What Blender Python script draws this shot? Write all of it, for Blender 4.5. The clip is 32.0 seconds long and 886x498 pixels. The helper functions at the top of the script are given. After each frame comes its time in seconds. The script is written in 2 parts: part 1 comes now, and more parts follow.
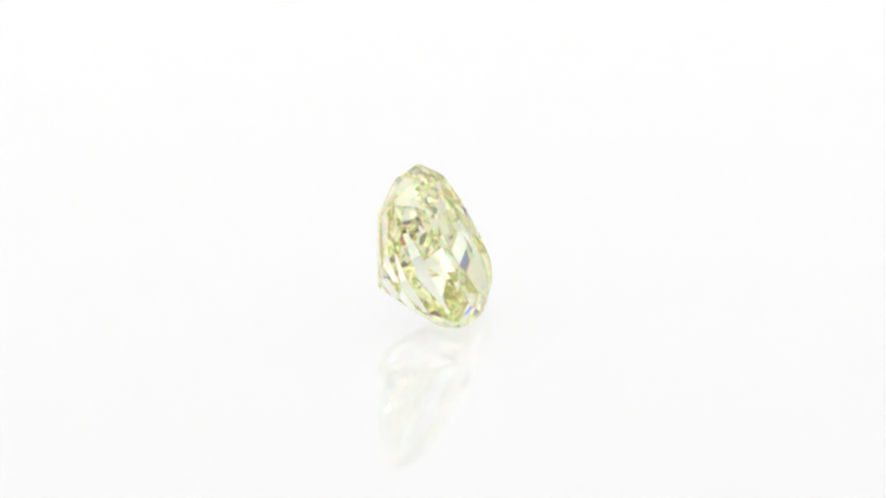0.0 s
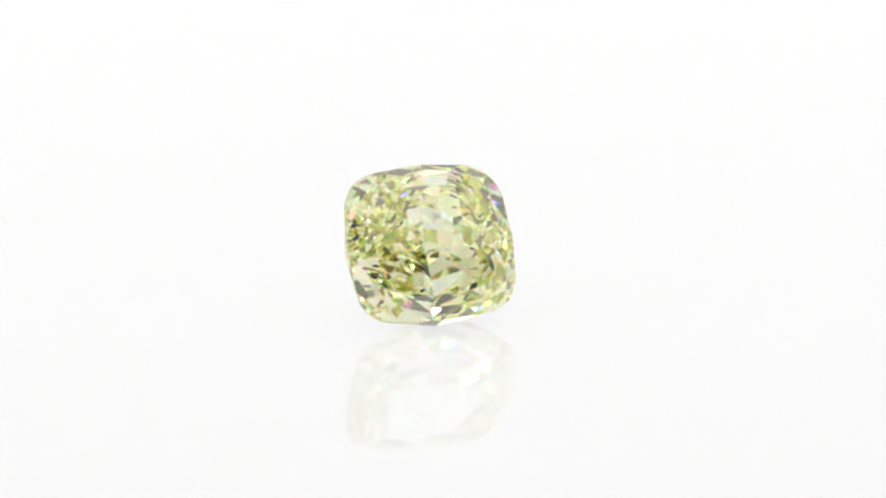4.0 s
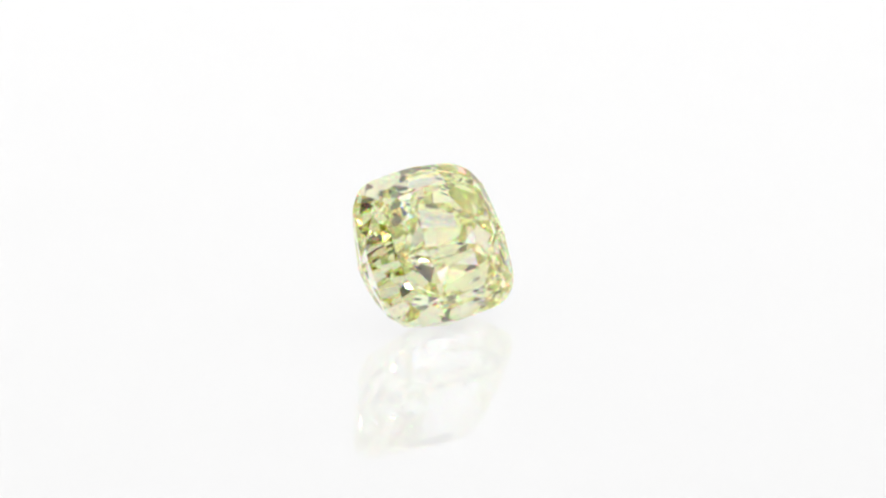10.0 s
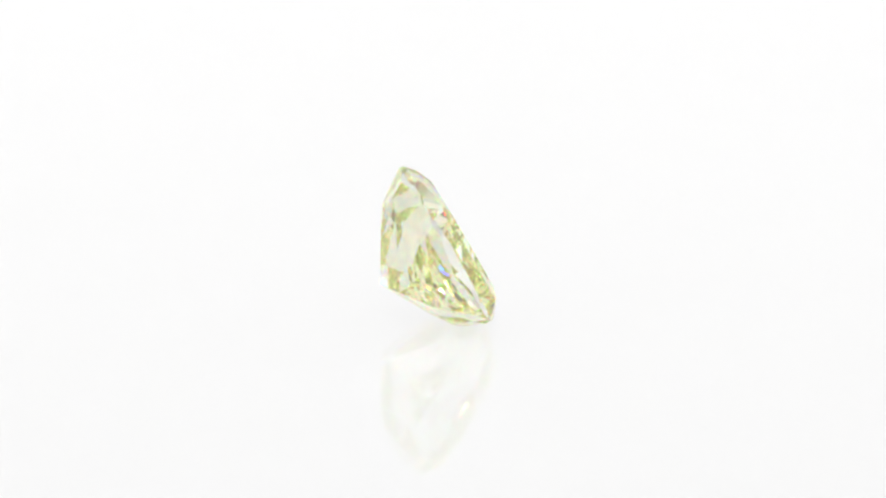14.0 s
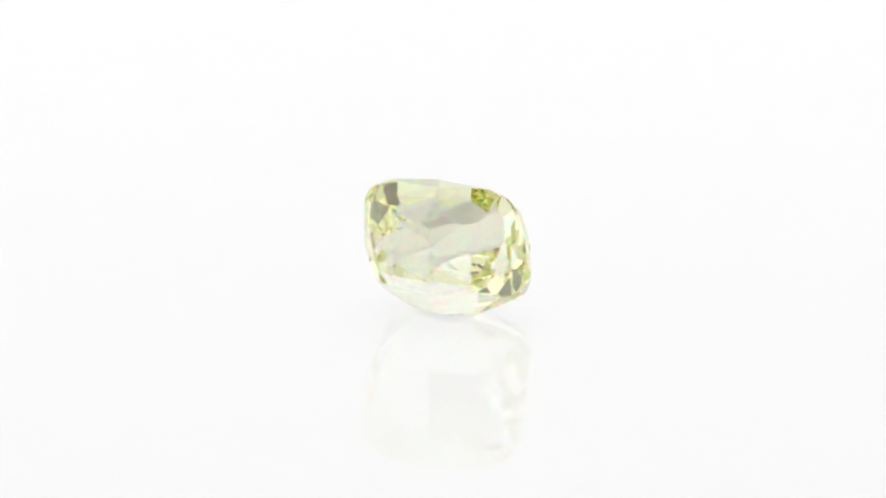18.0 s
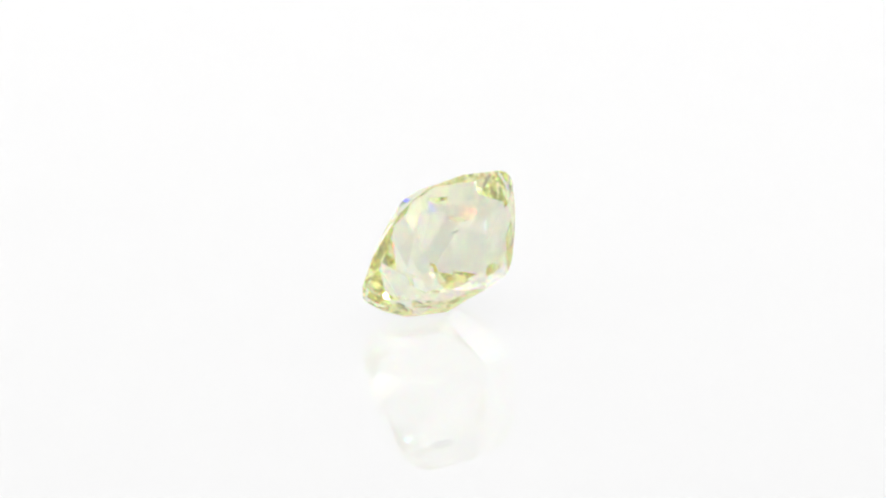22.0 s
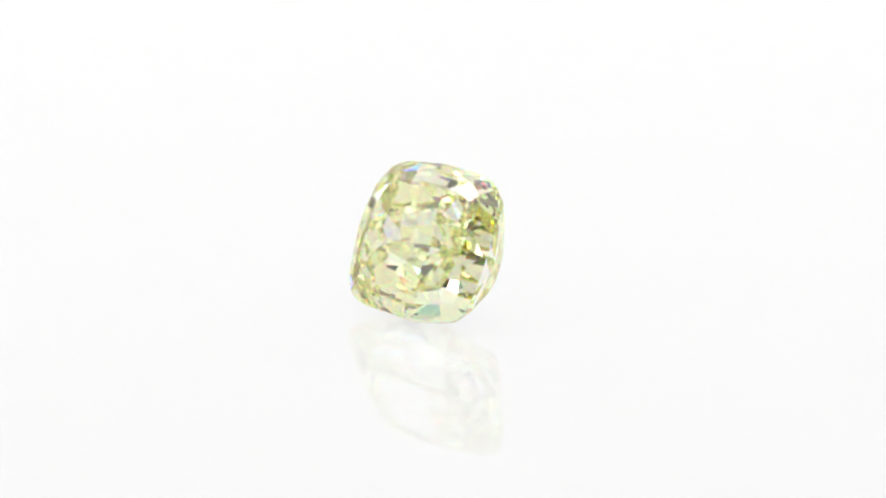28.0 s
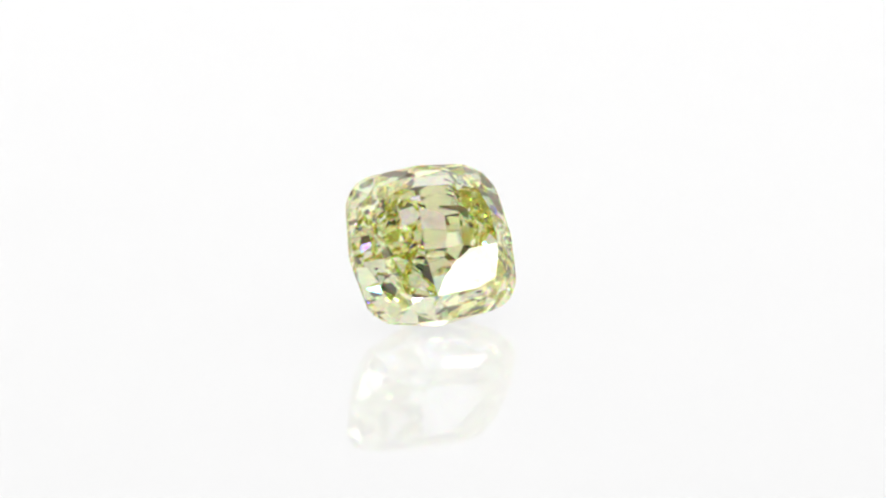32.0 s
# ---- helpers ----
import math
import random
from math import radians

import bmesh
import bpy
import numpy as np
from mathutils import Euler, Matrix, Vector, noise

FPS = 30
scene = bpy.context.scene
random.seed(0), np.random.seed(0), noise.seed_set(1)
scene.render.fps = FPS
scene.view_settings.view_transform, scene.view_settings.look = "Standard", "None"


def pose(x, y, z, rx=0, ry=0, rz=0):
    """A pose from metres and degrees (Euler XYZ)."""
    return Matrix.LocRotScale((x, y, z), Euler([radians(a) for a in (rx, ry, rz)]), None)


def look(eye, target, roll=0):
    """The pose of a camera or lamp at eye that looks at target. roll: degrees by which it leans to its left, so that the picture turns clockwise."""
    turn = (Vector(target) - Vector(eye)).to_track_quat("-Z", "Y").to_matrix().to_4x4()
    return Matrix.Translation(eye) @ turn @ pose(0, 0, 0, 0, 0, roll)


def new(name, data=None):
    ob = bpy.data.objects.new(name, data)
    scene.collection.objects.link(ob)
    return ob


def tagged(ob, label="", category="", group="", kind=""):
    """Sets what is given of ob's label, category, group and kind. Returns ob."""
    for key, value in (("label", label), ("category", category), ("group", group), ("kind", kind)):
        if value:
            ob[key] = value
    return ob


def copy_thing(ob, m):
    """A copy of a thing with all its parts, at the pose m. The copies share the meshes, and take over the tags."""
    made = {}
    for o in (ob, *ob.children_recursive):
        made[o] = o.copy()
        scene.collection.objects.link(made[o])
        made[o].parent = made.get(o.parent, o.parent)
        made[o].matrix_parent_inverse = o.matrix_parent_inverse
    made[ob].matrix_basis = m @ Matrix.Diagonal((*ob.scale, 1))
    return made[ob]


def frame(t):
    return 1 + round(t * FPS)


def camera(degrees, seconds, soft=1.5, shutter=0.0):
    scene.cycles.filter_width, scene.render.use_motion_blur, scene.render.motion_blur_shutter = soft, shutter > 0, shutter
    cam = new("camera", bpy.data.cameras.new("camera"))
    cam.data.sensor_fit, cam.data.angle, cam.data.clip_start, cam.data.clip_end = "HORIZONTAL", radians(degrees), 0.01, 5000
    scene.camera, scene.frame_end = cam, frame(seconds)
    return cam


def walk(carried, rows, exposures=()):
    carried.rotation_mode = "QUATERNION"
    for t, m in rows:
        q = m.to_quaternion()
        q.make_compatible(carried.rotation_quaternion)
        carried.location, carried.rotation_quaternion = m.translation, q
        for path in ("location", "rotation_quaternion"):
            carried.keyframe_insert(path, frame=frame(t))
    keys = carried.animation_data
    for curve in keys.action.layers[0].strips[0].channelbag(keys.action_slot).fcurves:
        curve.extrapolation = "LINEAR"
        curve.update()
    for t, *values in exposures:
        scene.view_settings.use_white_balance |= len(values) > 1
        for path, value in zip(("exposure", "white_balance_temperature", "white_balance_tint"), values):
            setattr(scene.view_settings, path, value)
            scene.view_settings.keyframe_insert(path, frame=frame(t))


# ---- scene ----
SECONDS = 32.0

# the camera: a macro lens on a stand, slightly above the stone
cam = camera(11.19, SECONDS, soft=2.0)
K = 0.0000220  # metres to one unit of the stone's plan
TILT = radians(17.2)
REACH = 8000 * K
EYE = Vector((0, -REACH * math.cos(TILT), REACH * math.sin(TILT)))
AIM = Vector((11.3 * K, 0, 0)) + Vector((0, math.sin(TILT), math.cos(TILT))) * (119.281 * K)
walk(cam, [(0.0, look(EYE, AIM)), (SECONDS, look(EYE, AIM))])

# ---- light ----
scene.cycles.max_bounces, scene.cycles.transmission_bounces, scene.cycles.glossy_bounces = 32, 32, 32
world = bpy.data.worlds.new("studio")
scene.world = world
world.use_nodes = True
world.node_tree.nodes["Background"].inputs["Color"].default_value = (0.80, 0.84, 0.90, 1)
world.node_tree.nodes["Background"].inputs["Strength"].default_value = 0.05

# ---- materials ----


def nodes_of(name):
    mat = bpy.data.materials.new(name)
    mat.use_nodes = True
    return mat, mat.node_tree.nodes, mat.node_tree.links


def surface(name, colour, rough, bump=0.0, scale=900.0, vary=0.04, glow=0.0, glow_colour=(1, 1, 1), metal=0.0, ior=1.49):
    """A painted, moulded or woven surface with faint variation at two scales."""
    mat, nodes, links = nodes_of(name)
    shader = nodes["Principled BSDF"]
    where = nodes.new("ShaderNodeTexCoord")
    broad, fine = nodes.new("ShaderNodeTexNoise"), nodes.new("ShaderNodeTexNoise")
    broad.inputs["Scale"].default_value, fine.inputs["Scale"].default_value = scale * 0.03, scale
    mix, ramp = nodes.new("ShaderNodeMath"), nodes.new("ShaderNodeMapRange")
    mix.operation = "ADD"
    for noise_node, k in ((broad, 0), (fine, 1)):
        links.new(where.outputs["Object"], noise_node.inputs["Vector"])
        links.new(noise_node.outputs["Fac"], mix.inputs[k])
    links.new(mix.outputs[0], ramp.inputs["Value"])
    ramp.inputs["From Min"].default_value, ramp.inputs["From Max"].default_value = 0.5, 1.5
    ramp.inputs["To Min"].default_value, ramp.inputs["To Max"].default_value = 1 - vary, 1 + vary * 0.5
    tint = nodes.new("ShaderNodeVectorMath")
    tint.operation = "SCALE"
    tint.inputs[0].default_value = colour
    links.new(ramp.outputs["Result"], tint.inputs["Scale"])
    links.new(tint.outputs["Vector"], shader.inputs["Base Color"])
    shader.inputs["Roughness"].default_value = rough
    shader.inputs["Metallic"].default_value = metal
    shader.inputs["IOR"].default_value = ior
    if bump:
        relief = nodes.new("ShaderNodeBump")
        relief.inputs["Strength"].default_value, relief.inputs["Distance"].default_value = bump, 0.0002
        links.new(fine.outputs["Fac"], relief.inputs["Height"])
        links.new(relief.outputs["Normal"], shader.inputs["Normal"])
    # the surface itself gives off this light, with no lamp behind it
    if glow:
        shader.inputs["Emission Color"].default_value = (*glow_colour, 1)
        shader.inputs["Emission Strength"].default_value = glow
    return mat


def gem(name, clear, warm, rough):
    """Diamond: clear and strongly refracting; the light that stays inside takes on yellow at each inner reflection."""
    mat, nodes, links = nodes_of(name)
    nodes.remove(nodes["Principled BSDF"])
    gloss, mix, fresnel = nodes.new("ShaderNodeBsdfGlossy"), nodes.new("ShaderNodeMixShader"), nodes.new("ShaderNodeFresnel")
    gloss.inputs["Color"].default_value = (*warm, 1)
    gloss.inputs["Roughness"].default_value = rough
    fresnel.inputs["IOR"].default_value = 2.42
    # red, green and blue bend a little differently
    total = None
    for ior, share in ((2.408, (0.70, 0.15, 0.15)), (2.42, (0.15, 0.70, 0.15)), (2.436, (0.15, 0.15, 0.70))):
        bend = nodes.new("ShaderNodeBsdfRefraction")
        bend.inputs["Color"].default_value = (*[c * k for c, k in zip(clear, share)], 1)
        bend.inputs["IOR"].default_value = ior
        bend.inputs["Roughness"].default_value = rough
        if total is None:
            total = bend
        else:
            add = nodes.new("ShaderNodeAddShader")
            links.new(total.outputs[0], add.inputs[0])
            links.new(bend.outputs[0], add.inputs[1])
            total = add
    links.new(fresnel.outputs[0], mix.inputs["Fac"])
    links.new(total.outputs[0], mix.inputs[1])
    links.new(gloss.outputs[0], mix.inputs[2])
    links.new(mix.outputs[0], nodes["Material Output"].inputs["Surface"])
    return mat


CLEAR, WARM = (0.978, 0.985, 0.957), (0.979, 0.978, 0.877)
DIAMOND = gem("yellow_diamond", CLEAR, WARM, 0.0)
GIRDLE = gem("yellow_diamond_girdle", CLEAR, WARM, 0.06)
# glow put into the plate keeps it white under the stone
ACRYLIC = surface("glossy_glowing_acrylic", (0.15, 0.15, 0.149), 0.004, scale=700, vary=0.01, glow=0.688)
# the backdrop's glow is added so the plate mirrors a bright sheet
GLOW_SHEET = surface("glowing_white_acrylic", (0.85, 0.85, 0.85), 0.6, scale=1500, vary=0.02, glow=0.362)
# the fabric's glow is added as even light from all sides
FABRIC = surface("glowing_white_fabric", (0.81, 0.81, 0.81), 0.85, bump=0.3, scale=3000, vary=0.04, glow=0.27)
DIFFUSER = surface("lit_diffuser", (0.85, 0.85, 0.85), 0.5, scale=600, vary=0.02, glow=0.58, glow_colour=(1.0, 1.0, 1.0))
DARK = surface("dark_room_wall", (0.39, 0.345, 0.35), 0.8, bump=0.2, scale=400, vary=0.1)
BLACK = surface("black_aluminium", (0.02, 0.02, 0.02), 0.4, scale=900, vary=0.1, metal=0.6)
LED = surface("lit_led", (0.8, 0.8, 0.8), 0.4, scale=600, vary=0.02, glow=5.0, glow_colour=(1.0, 1.0, 0.99))
FLAW = surface("dark_feather", (0.10, 0.09, 0.07), 0.6, scale=9000, vary=0.2)

for mat in (FABRIC, GLOW_SHEET, ACRYLIC, DIFFUSER, LED):
    mat.cycles.emission_sampling = 'NONE'

# ---- mesh helpers ----


def part(name, bm, material, parent=None, label=""):
    data = bpy.data.meshes.new(name)
    bm.to_mesh(data)
    bm.free()
    data.materials.append(material)
    ob = new(name, data)
    ob.parent = parent
    return tagged(ob, label) if label else ob


def slab(x0, y0, z0, x1, y1, z1, bevel=0.0):
    bm = bmesh.new()
    m = Matrix.LocRotScale(((x0 + x1) / 2, (y0 + y1) / 2, (z0 + z1) / 2), None, (x1 - x0, y1 - y0, z1 - z0))
    bmesh.ops.create_cube(bm, size=1, matrix=m)
    if bevel:
        bmesh.ops.bevel(bm, geom=bm.edges[:], offset=bevel, segments=2, affect="EDGES", profile=0.5)
    return bm


# ---- an unseen light tent, added round the stone ----
HALF, BACK, FRONT, HIGH = 0.26, 0.24, -0.34, 0.40


def sweep_sheet():
    """The unseen seamless backdrop: it stands behind the base plate and curls over the floor's edge."""
    bm = bmesh.new()
    line = [(BACK - 0.16, 0.0)]
    for k in range(25):
        a = radians(-90 + 90 * k / 24)
        line.append((BACK - 0.15 + 0.14 * math.cos(a), 0.14 + 0.14 * math.sin(a)))
    line.append((BACK - 0.01, HIGH - 0.02))
    thick = 0.001
    rows = []
    for y, z in line:
        rows.append([bm.verts.new((x, y, z)) for x in (-HALF + 0.004, HALF - 0.004)])
    for a, b in zip(rows, rows[1:]):
        bm.faces.new((a[0], a[1], b[1], b[0]))
    bmesh.ops.solidify(bm, geom=bm.faces[:], thickness=thick)
    bmesh.ops.recalc_face_normals(bm, faces=bm.faces[:])
    for f in bm.faces:
        f.smooth = True
    return bm


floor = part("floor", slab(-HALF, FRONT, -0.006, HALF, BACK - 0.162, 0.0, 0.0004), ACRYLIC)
tagged(floor, "glossy white acrylic base plate with added glow and faint reflections", "base plate", kind="structure")
backdrop = part("backdrop", sweep_sheet(), GLOW_SHEET)
tagged(backdrop, "seamless white acrylic backdrop with added glow curving up behind the stone", "backdrop", kind="structure")
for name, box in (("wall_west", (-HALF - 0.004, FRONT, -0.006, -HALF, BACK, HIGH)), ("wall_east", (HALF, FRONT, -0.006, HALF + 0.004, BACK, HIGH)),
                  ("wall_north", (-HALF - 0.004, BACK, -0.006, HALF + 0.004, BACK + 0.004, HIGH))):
    tagged(part(name, slab(*box), FABRIC), "unseen white tent fabric wall with added glow", "tent wall", kind="structure")


def front_wall():
    """The tent's unseen front; its wide opening gives the stone dark reflections."""
    bm = bmesh.new()
    x, w, top = HALF + 0.004, 0.252, 0.335
    for box in ((-x, -0.006, -w, HIGH), (w, -0.006, x, HIGH), (-w, top, w, HIGH)):
        one = slab(box[0], FRONT - 0.004, box[1], box[2], FRONT, box[3])
        me = bpy.data.meshes.new("panel")
        one.to_mesh(me)
        one.free()
        bm.from_mesh(me)
        bpy.data.meshes.remove(me)
    return bm


tagged(part("wall_south", front_wall(), FABRIC), "unseen glowing white tent front with a wide opening for dark reflections", "tent wall", kind="structure")
# a plain dim room closes the place round the tent
RX, RS, RN, RB, RT = 0.6, FRONT - 0.30, BACK + 0.08, -0.036, 0.62
for name, box in (("wall_room_south", (-RX, RS - 0.01, RB, RX, RS, RT)), ("wall_room_north", (-RX, RN, RB, RX, RN + 0.01, RT)),
                  ("wall_room_west", (-RX - 0.01, RS - 0.01, RB, -RX, RN + 0.01, RT)), ("wall_room_east", (RX, RS - 0.01, RB, RX + 0.01, RN + 0.01, RT))):
    tagged(part(name, slab(*box), DARK), "plain dim grey-brown room wall round the tent", "wall", kind="structure")
tagged(part("ceiling_room", slab(-RX - 0.01, RS - 0.01, RT, RX + 0.01, RN + 0.01, RT + 0.01), DARK), "plain dim grey-brown room ceiling", "ceiling", kind="structure")
tagged(part("tabletop", slab(-RX - 0.01, RS - 0.01, RB - 0.03, RX + 0.01, RN + 0.01, -0.0062, 0.0008), DARK), "plain dark table under the white light tent", "table", kind="structure")
tagged(part("ceiling", slab(-HALF - 0.004, FRONT - 0.004, HIGH, HALF + 0.004, BACK + 0.004, HIGH + 0.004), FABRIC), "unseen white fabric top of the tent with added glow", "ceiling", kind="structure")


# an unseen panel overhead, added to brighten the plate and the stone
def fill_panel():
    thing = new("fill_panel")
    bm = slab(-0.17, -0.12, -0.010, 0.17, 0.16, 0.0, 0.001)
    part("housing", bm, BLACK, thing, "black aluminium housing")
    part("diffuser", slab(-0.162, -0.112, -0.014, 0.162, 0.152, -0.0102, 0.0008), DIFFUSER, thing, "glowing white diffuser")
    return tagged(thing, "unseen overhead fill panel with white diffuser in black housing", "light panel")


fill_panel().matrix_basis = pose(0, 0, HIGH)


def glint_strip():
    """A row of unseen bright diodes along the tent, added for glints in the stone."""
    thing = new("glint_strip")
    part("strip", slab(-0.20, -0.013, -0.003, 0.20, 0.013, 0.0, 0.0004), BLACK, thing, "narrow black strip")
    for k in range(9):
        bm = bmesh.new()
        m = pose(-0.18 + 0.045 * k, 0, -0.0045)
        bmesh.ops.create_cone(bm, cap_ends=True, segments=16, radius1=0.009, radius2=0.010, depth=0.003, matrix=m)
        part("diode", bm, LED, thing)
    return tagged(thing, "unseen strip of small white diodes added for glints in the stone", "led strip", "led strips")


def reflection_rods():
    """Unseen rods along the tent's edges, added as dark lines for the stone to reflect."""
    thing = new("reflection_rods")
    x, y0, y1, z0, z1, r = HALF - 0.005, FRONT + 0.004, BACK - 0.005, 0.0, HIGH - 0.006, 0.0035
    ends = [((sx * x, y, z0), (sx * x, y, z1)) for sx in (-1, 1) for y in (y0, y1)]
    ends += [((sx * x, y0, z1), (sx * x, y1, z1)) for sx in (-1, 1)]
    ends += [((-x, y, z1), (x, y, z1)) for y in (y0, y1)] + [((-x, y0 - 0.006, 0.225), (x, y0 - 0.006, 0.225))]
    for a, b in ends:
        a, b = Vector(a), Vector(b)
        bm = bmesh.new()
        m = Matrix.Translation((a + b) / 2) @ (b - a).to_track_quat("Z", "Y").to_matrix().to_4x4()
        bmesh.ops.create_cone(bm, cap_ends=True, segments=12, radius1=r, radius2=r, depth=(b - a).length, matrix=m)
        part("rod", bm, BLACK, thing)
    return tagged(thing, "unseen black rods along the tent edges added as dark reflections", "tent frame")


reflection_rods()
STRIP = glint_strip()
STRIP.matrix_basis = pose(0, FRONT, 0.352, 90, 0, 0)
copy_thing(STRIP, pose(0.02, FRONT + 0.008, 0.225, 90, 0, 0))
for x in (-0.215, 0.215):
    copy_thing(STRIP, pose(x, -0.03, HIGH, 0, 0, 90))
copy_thing(STRIP, pose(0, -0.20, HIGH, 0, 0, 0))
copy_thing(STRIP, pose(-HALF, -0.224, 0.20, 0, -90, 0))
copy_thing(STRIP, pose(HALF, -0.224, 0.20, 0, 90, 0))

# ---- the diamond ----
# Its own frame: the table looks along +z, the girdle lies round z = 0, one unit is K metres.
WIDE, LONG, ROUND = 146.196, 137.182, 4.16
LEAN, ROLL = 28.799, 1.507
SHIFT = (-16.369, -14.89)
SEED = 7869
TABLE, GIRDLE_HALF = 31.623, 6.324
# slopes of the facets that meet the girdle, for the four sides and the four corners
LOWER, LOWER_CORNER = (64.96, 58.56, 64.22, 78.71), (73.98, 74.03, 72.56, 69.88)
CROWN, CROWN_CORNER = (36.38, 33.37, 33.6, 34.63), (39.19, 42.4, 35.0, 27.85)
RIDGE_X, RIDGE_Y = (0.237, 0.28), (0.562, 0.529)  # how steeply the ridges run from the culet, to both sides
CULET = Vector((-1.394, -4.521, -137.801))
TURN, FACING, REVERSE = 22.983, 7.619, 6.271
BENT = (-0.631, 0.383, -0.946)  # the outline is a little lopsided


def outline(phi):
    """How far the cushion outline reaches in the direction phi (its support)."""
    a = np.linspace(0, 2 * np.pi, 1440, endpoint=False)
    r = (np.abs(np.cos(a) / WIDE) ** ROUND + np.abs(np.sin(a) / LONG) ** ROUND) ** (-1 / ROUND)
    best = float((r * np.cos(a - phi)).max())
    return best + BENT[0] * math.sin(2 * phi) + BENT[1] * math.cos(3 * phi) + BENT[2] * math.sin(3 * phi)


def facing(phi, slope, side):
    """The normal of a facet that looks along phi and slopes by that much from the girdle's plane."""
    p, b = radians(phi), radians(slope)
    return Vector((math.cos(p) * math.sin(b), math.sin(p) * math.sin(b), side * math.cos(b)))


# facets taken off ridges and points: kind, angle from the side's middle, slope, depth of the bite
CROWN_BREAKS = (("upper_girdle_facet", 8.8, 40.7, 4.7), ("upper_girdle_facet", 33.2, 43.9, 5.5),
                ("star_facet", 18.9, 22.9, 4.4), ("star_facet", 2.8, 27.9, 1.6))
PAVILION_BREAKS = (("pavilion_break_facet", 25.9, 45.3, 7.1), ("pavilion_half_facet", 41.4, 44.7, 5.6),
                   ("lower_break_facet", 11.1, 58.6, 3.0), ("lower_break_facet", 31.4, 54.8, 3.5),
                   ("lower_break_facet", 43.7, 59.4, 1.7), ("culet_facet", 14.0, 37.5, 3.4), ("culet_facet", 37.0, 35.5, 2.6),
                   ("pavilion_half_facet", 3.0, 52.0, 2.6))


def facets():
    """The cuts: kind, normal, and either the distance or how deep to bite. No two are quite alike, as on a stone cut by eye."""
    chance = random.Random(SEED)
    cuts = [("table", Vector((0, 0, 1)), TABLE, 0)]

    def cut(kind, phi, slope, side, inset, z, jitter):
        phi += chance.uniform(-jitter, jitter)
        slope += chance.uniform(-jitter, jitter) * 0.7
        b = radians(slope)
        cuts.append((kind, facing(phi, slope, side), (outline(radians(phi)) - inset) * math.sin(b) + z * side * math.cos(b), 0))

    def breaks(rows, side):
        for kind, phi, slope, bite in rows:
            for q in range(4):
                for s in (-1, 1):
                    n = facing(90 * q + s * (phi + chance.uniform(-1.2, 1.2)), slope + chance.uniform(-0.9, 0.9), side)
                    cuts.append((kind, n, None, bite * chance.uniform(0.8, 1.2)))

    for k in range(64):
        # more and shorter girdle facets where the outline bends
        q, r = divmod(k, 16)
        u = (r + 0.5) / 8 - 1
        cut("girdle", 90 * q + 45 + 45 * (abs(u) ** 1.6) * (1 if u > 0 else -1), 90, 1, 0, 0, 0.0)
    for q in range(4):
        ax = 90 * q
        for s in (-1, 1):
            cut("crown_main_facet", ax + s * 3.5, CROWN[q], 1, 0, GIRDLE_HALF, 0.8)
        cut("crown_main_facet", ax + 45, CROWN_CORNER[q], 1, 0, GIRDLE_HALF, 0.8)
    breaks(CROWN_BREAKS, 1)
    for q in range(4):
        ax = 90 * q
        for s in (-1, 1):
            cut("lower_girdle_facet", ax + s * 9.5, LOWER[q], -1, 0, -GIRDLE_HALF, 0.9)
            cut("lower_girdle_facet", ax + s * 33.61, LOWER_CORNER[(q - (s < 0)) % 4], -1, 0, -GIRDLE_HALF, 1.2)
        # the four mains meet in the culet, which sits a little off the middle
        n = Vector(((RIDGE_X[0], -RIDGE_X[1])[q in (1, 2)], (RIDGE_Y[0], -RIDGE_Y[1])[q > 1], -1)).normalized()
        cuts.append(("pavilion_main_facet", n, n.dot(CULET), 0))
    breaks(PAVILION_BREAKS, -1)
    # the facet on which the stone rests
    cuts.append(("pavilion_break_facet", facing(-90.5, 55, -1), None, 9.0))
    return cuts


def cut_stone():
    """A block cut facet by facet, as a cutter would, and each face kept with its kind."""
    bm = bmesh.new()
    bmesh.ops.create_cube(bm, size=420)
    kinds = bm.faces.layers.int.new("kind")
    cuts = facets()
    for i, (kind, n, d, bite) in enumerate(cuts):
        if d is None:
            d = max(n.dot(v.co) for v in bm.verts) - bite
        geom = bm.verts[:] + bm.edges[:] + bm.faces[:]
        done = bmesh.ops.bisect_plane(bm, geom=geom, dist=0.02, plane_co=n * d, plane_no=n, clear_outer=True)
        rim = [e for e in done["geom_cut"] if isinstance(e, bmesh.types.BMEdge)]
        if len(rim) >= 3:
            for f in bmesh.ops.edgeloop_fill(bm, edges=[e for e in rim if e.is_boundary])["faces"]:
                f[kinds] = i + 1
                f.normal_update()
                if f.normal.dot(n) < 0:
                    f.normal_flip()
    return bm, kinds, cuts


LABELS = {"table": "large flat table facet", "girdle": "narrow finely faceted girdle"}


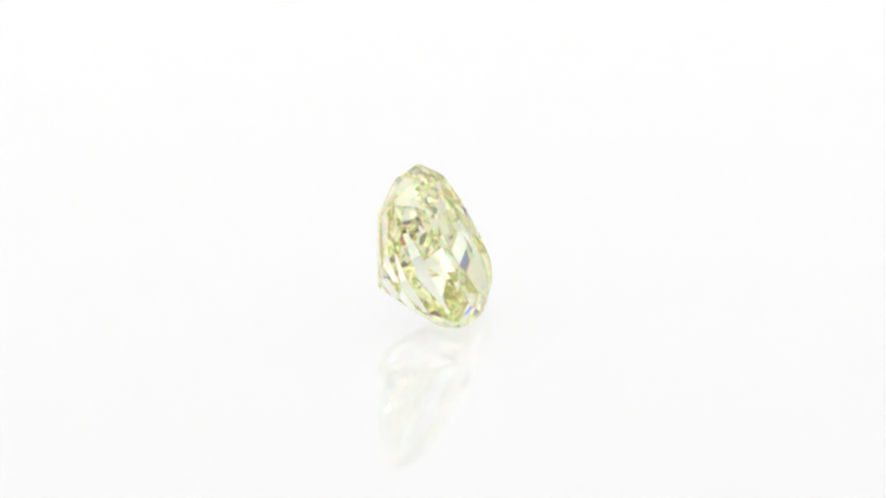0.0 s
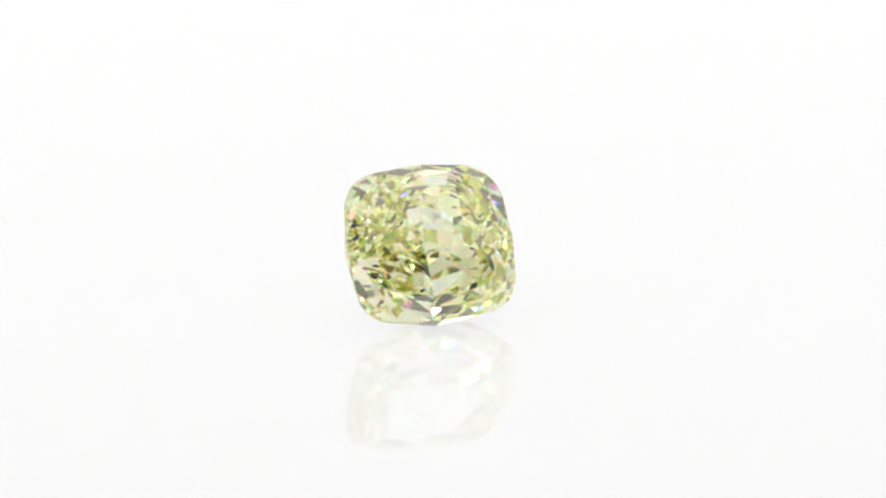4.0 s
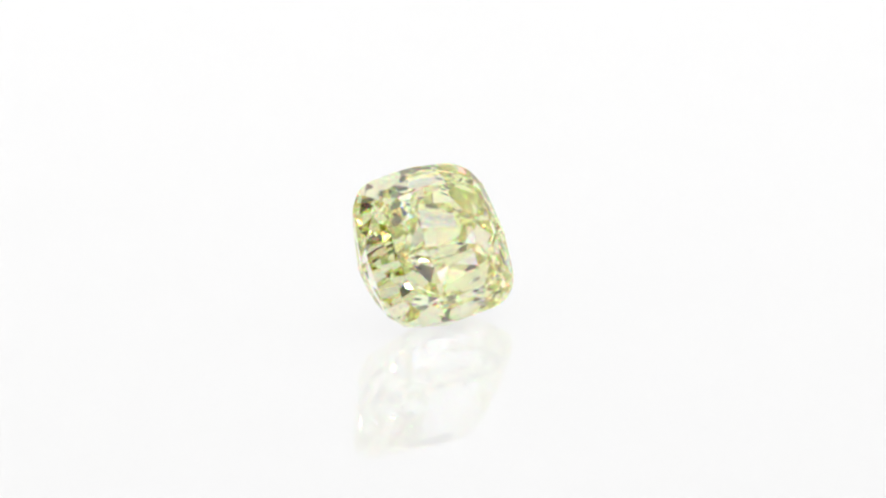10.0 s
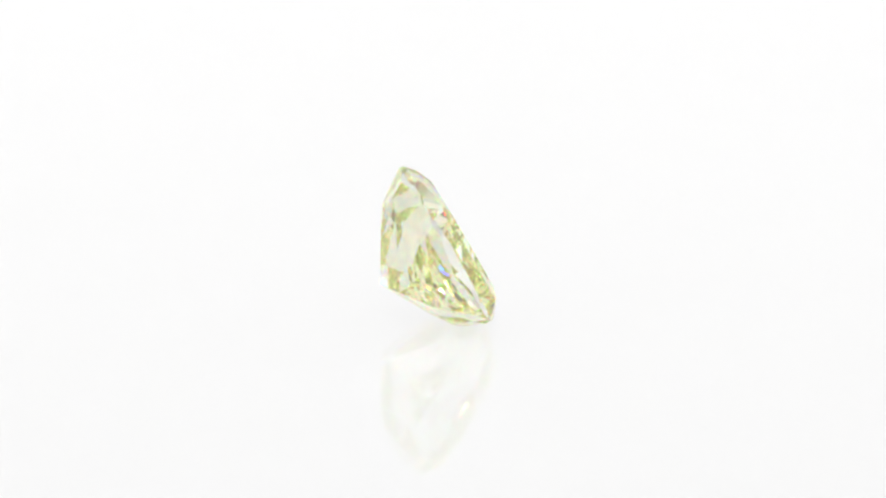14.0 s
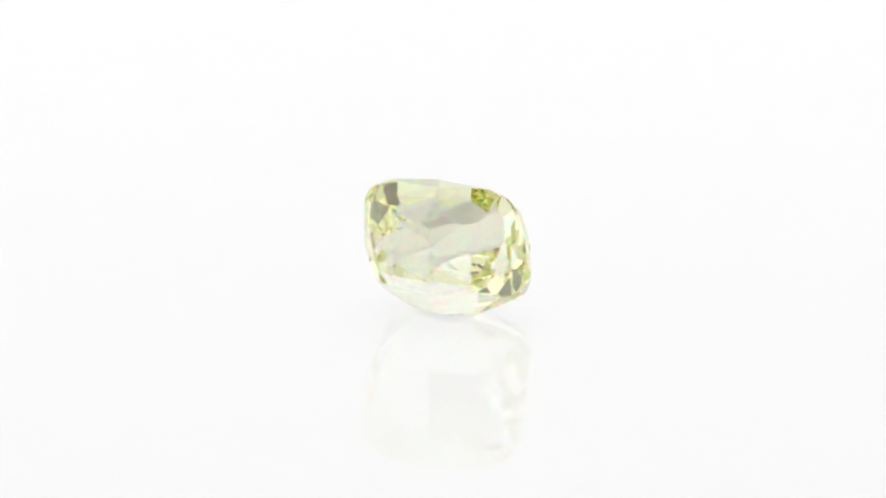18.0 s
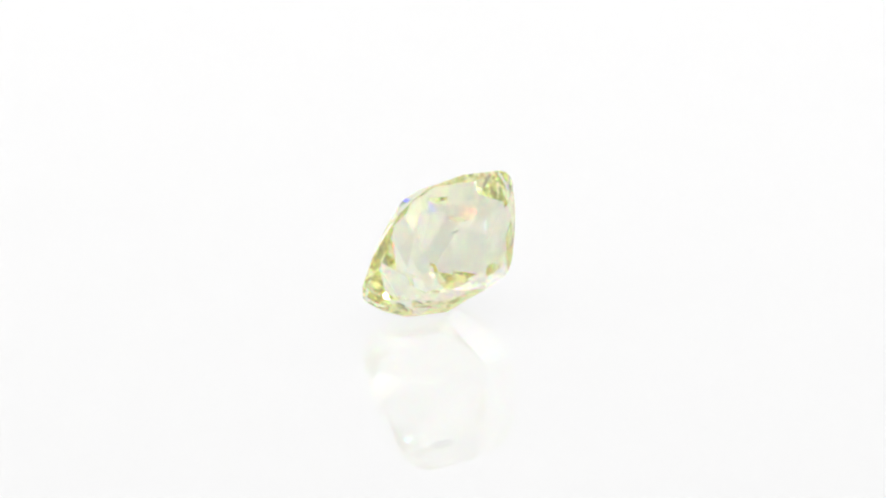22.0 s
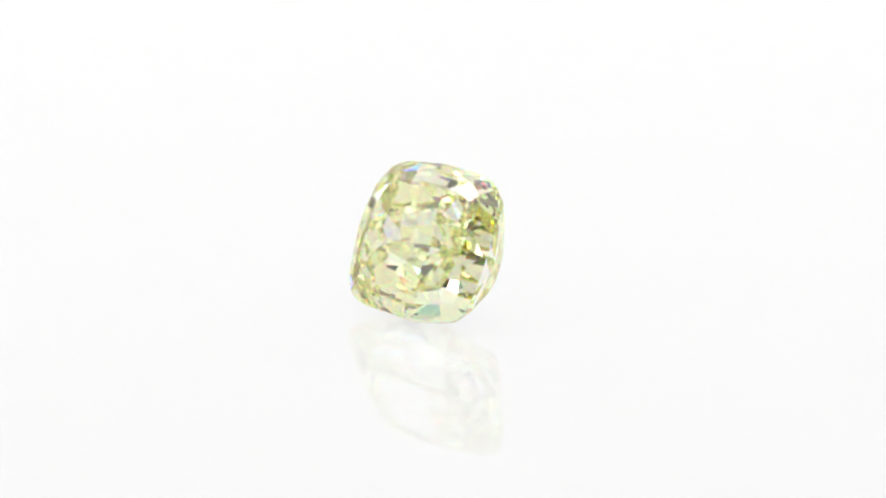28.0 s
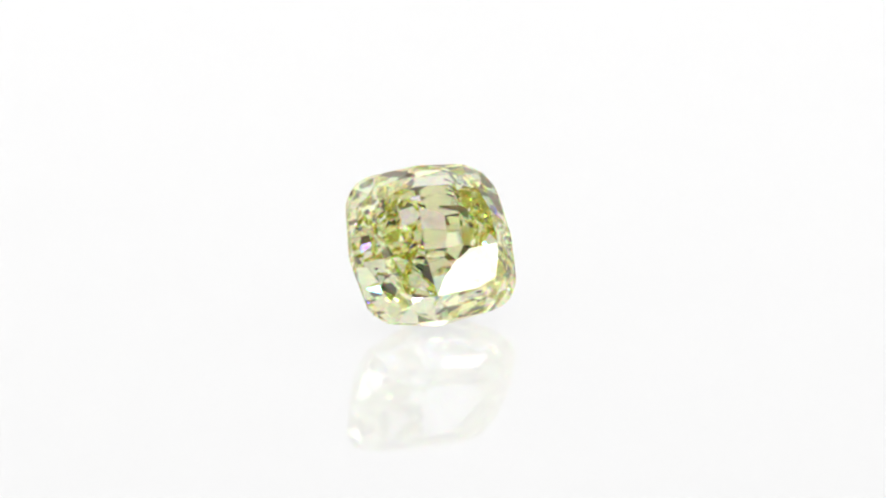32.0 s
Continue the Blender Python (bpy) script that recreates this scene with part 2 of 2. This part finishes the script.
def diamond():
    thing = new("diamond")
    bm, kinds, cuts = cut_stone()
    e = radians(LEAN)
    stand = Matrix(((1, 0, 0, 0), (0, math.sin(e), -math.cos(e), 0), (0, math.cos(e), math.sin(e), 0), (0, 0, 0, 1)))
    m = Matrix.Diagonal((K, K, K, 1)) @ stand @ pose(0, 0, 0, 0, 0, ROLL)
    bmesh.ops.transform(bm, matrix=m, verts=bm.verts[:])
    low = min(v.co.z for v in bm.verts)
    bmesh.ops.translate(bm, verts=bm.verts[:], vec=(SHIFT[0] * K, SHIFT[1] * K, -low))
    groups = {}
    for f in bm.faces:
        i = f[kinds] - 1
        groups.setdefault("girdle" if i >= 0 and cuts[i][0] == "girdle" else i, []).append(f)
    for key, faces in groups.items():
        kind = key if key == "girdle" else cuts[key][0]
        piece, seen = bmesh.new(), {}
        for f in faces:
            vs = []
            for v in f.verts:
                if v not in seen:
                    seen[v] = piece.verts.new(v.co)
                vs.append(seen[v])
            piece.faces.new(vs)
        part(kind, piece, GIRDLE if kind == "girdle" else DIAMOND, thing, LABELS.get(kind, ""))
    bm.free()
    for at, way, half, thin in (((38.5, 80.5, 182.0), (-13.8, 5.8, 6.1), 8.5, 0.9), ((47.0, 77.5, 207.5), (-33.2, 13.2, 3.0), 14.0, 0.42)):
        flaw = bmesh.new()
        bmesh.ops.create_icosphere(flaw, subdivisions=2, radius=1)
        turn = Vector(way).to_track_quat("X", "Z").to_matrix().to_4x4()
        bmesh.ops.transform(flaw, matrix=Matrix.Translation(Vector(at) * K) @ turn @ Matrix.Diagonal((half * K, thin * K * 2.5, thin * K, 1)), verts=flaw.verts[:])
        part("inclusion", flaw, FLAW, thing, "tiny dark needle inside the stone")
    return tagged(thing, "pale yellow cushion-cut diamond leaning on glossy white acrylic", "diamond")


STONE = diamond()


def motions():
    """The stone turns on the spot, reverses once, and then goes on round."""
    rows = sorted(({k * 0.5 for k in range(65)} - {6.0, 6.5}) | {REVERSE, 5.8, 6.1, 6.3, 6.6})

    def at(t):
        u = t if t >= REVERSE else 2 * REVERSE - t
        return pose(0, 0, 0, 0, 0, 360 / TURN * (u - FACING))

    walk(STONE, [(t, at(t)) for t in rows])


motions()
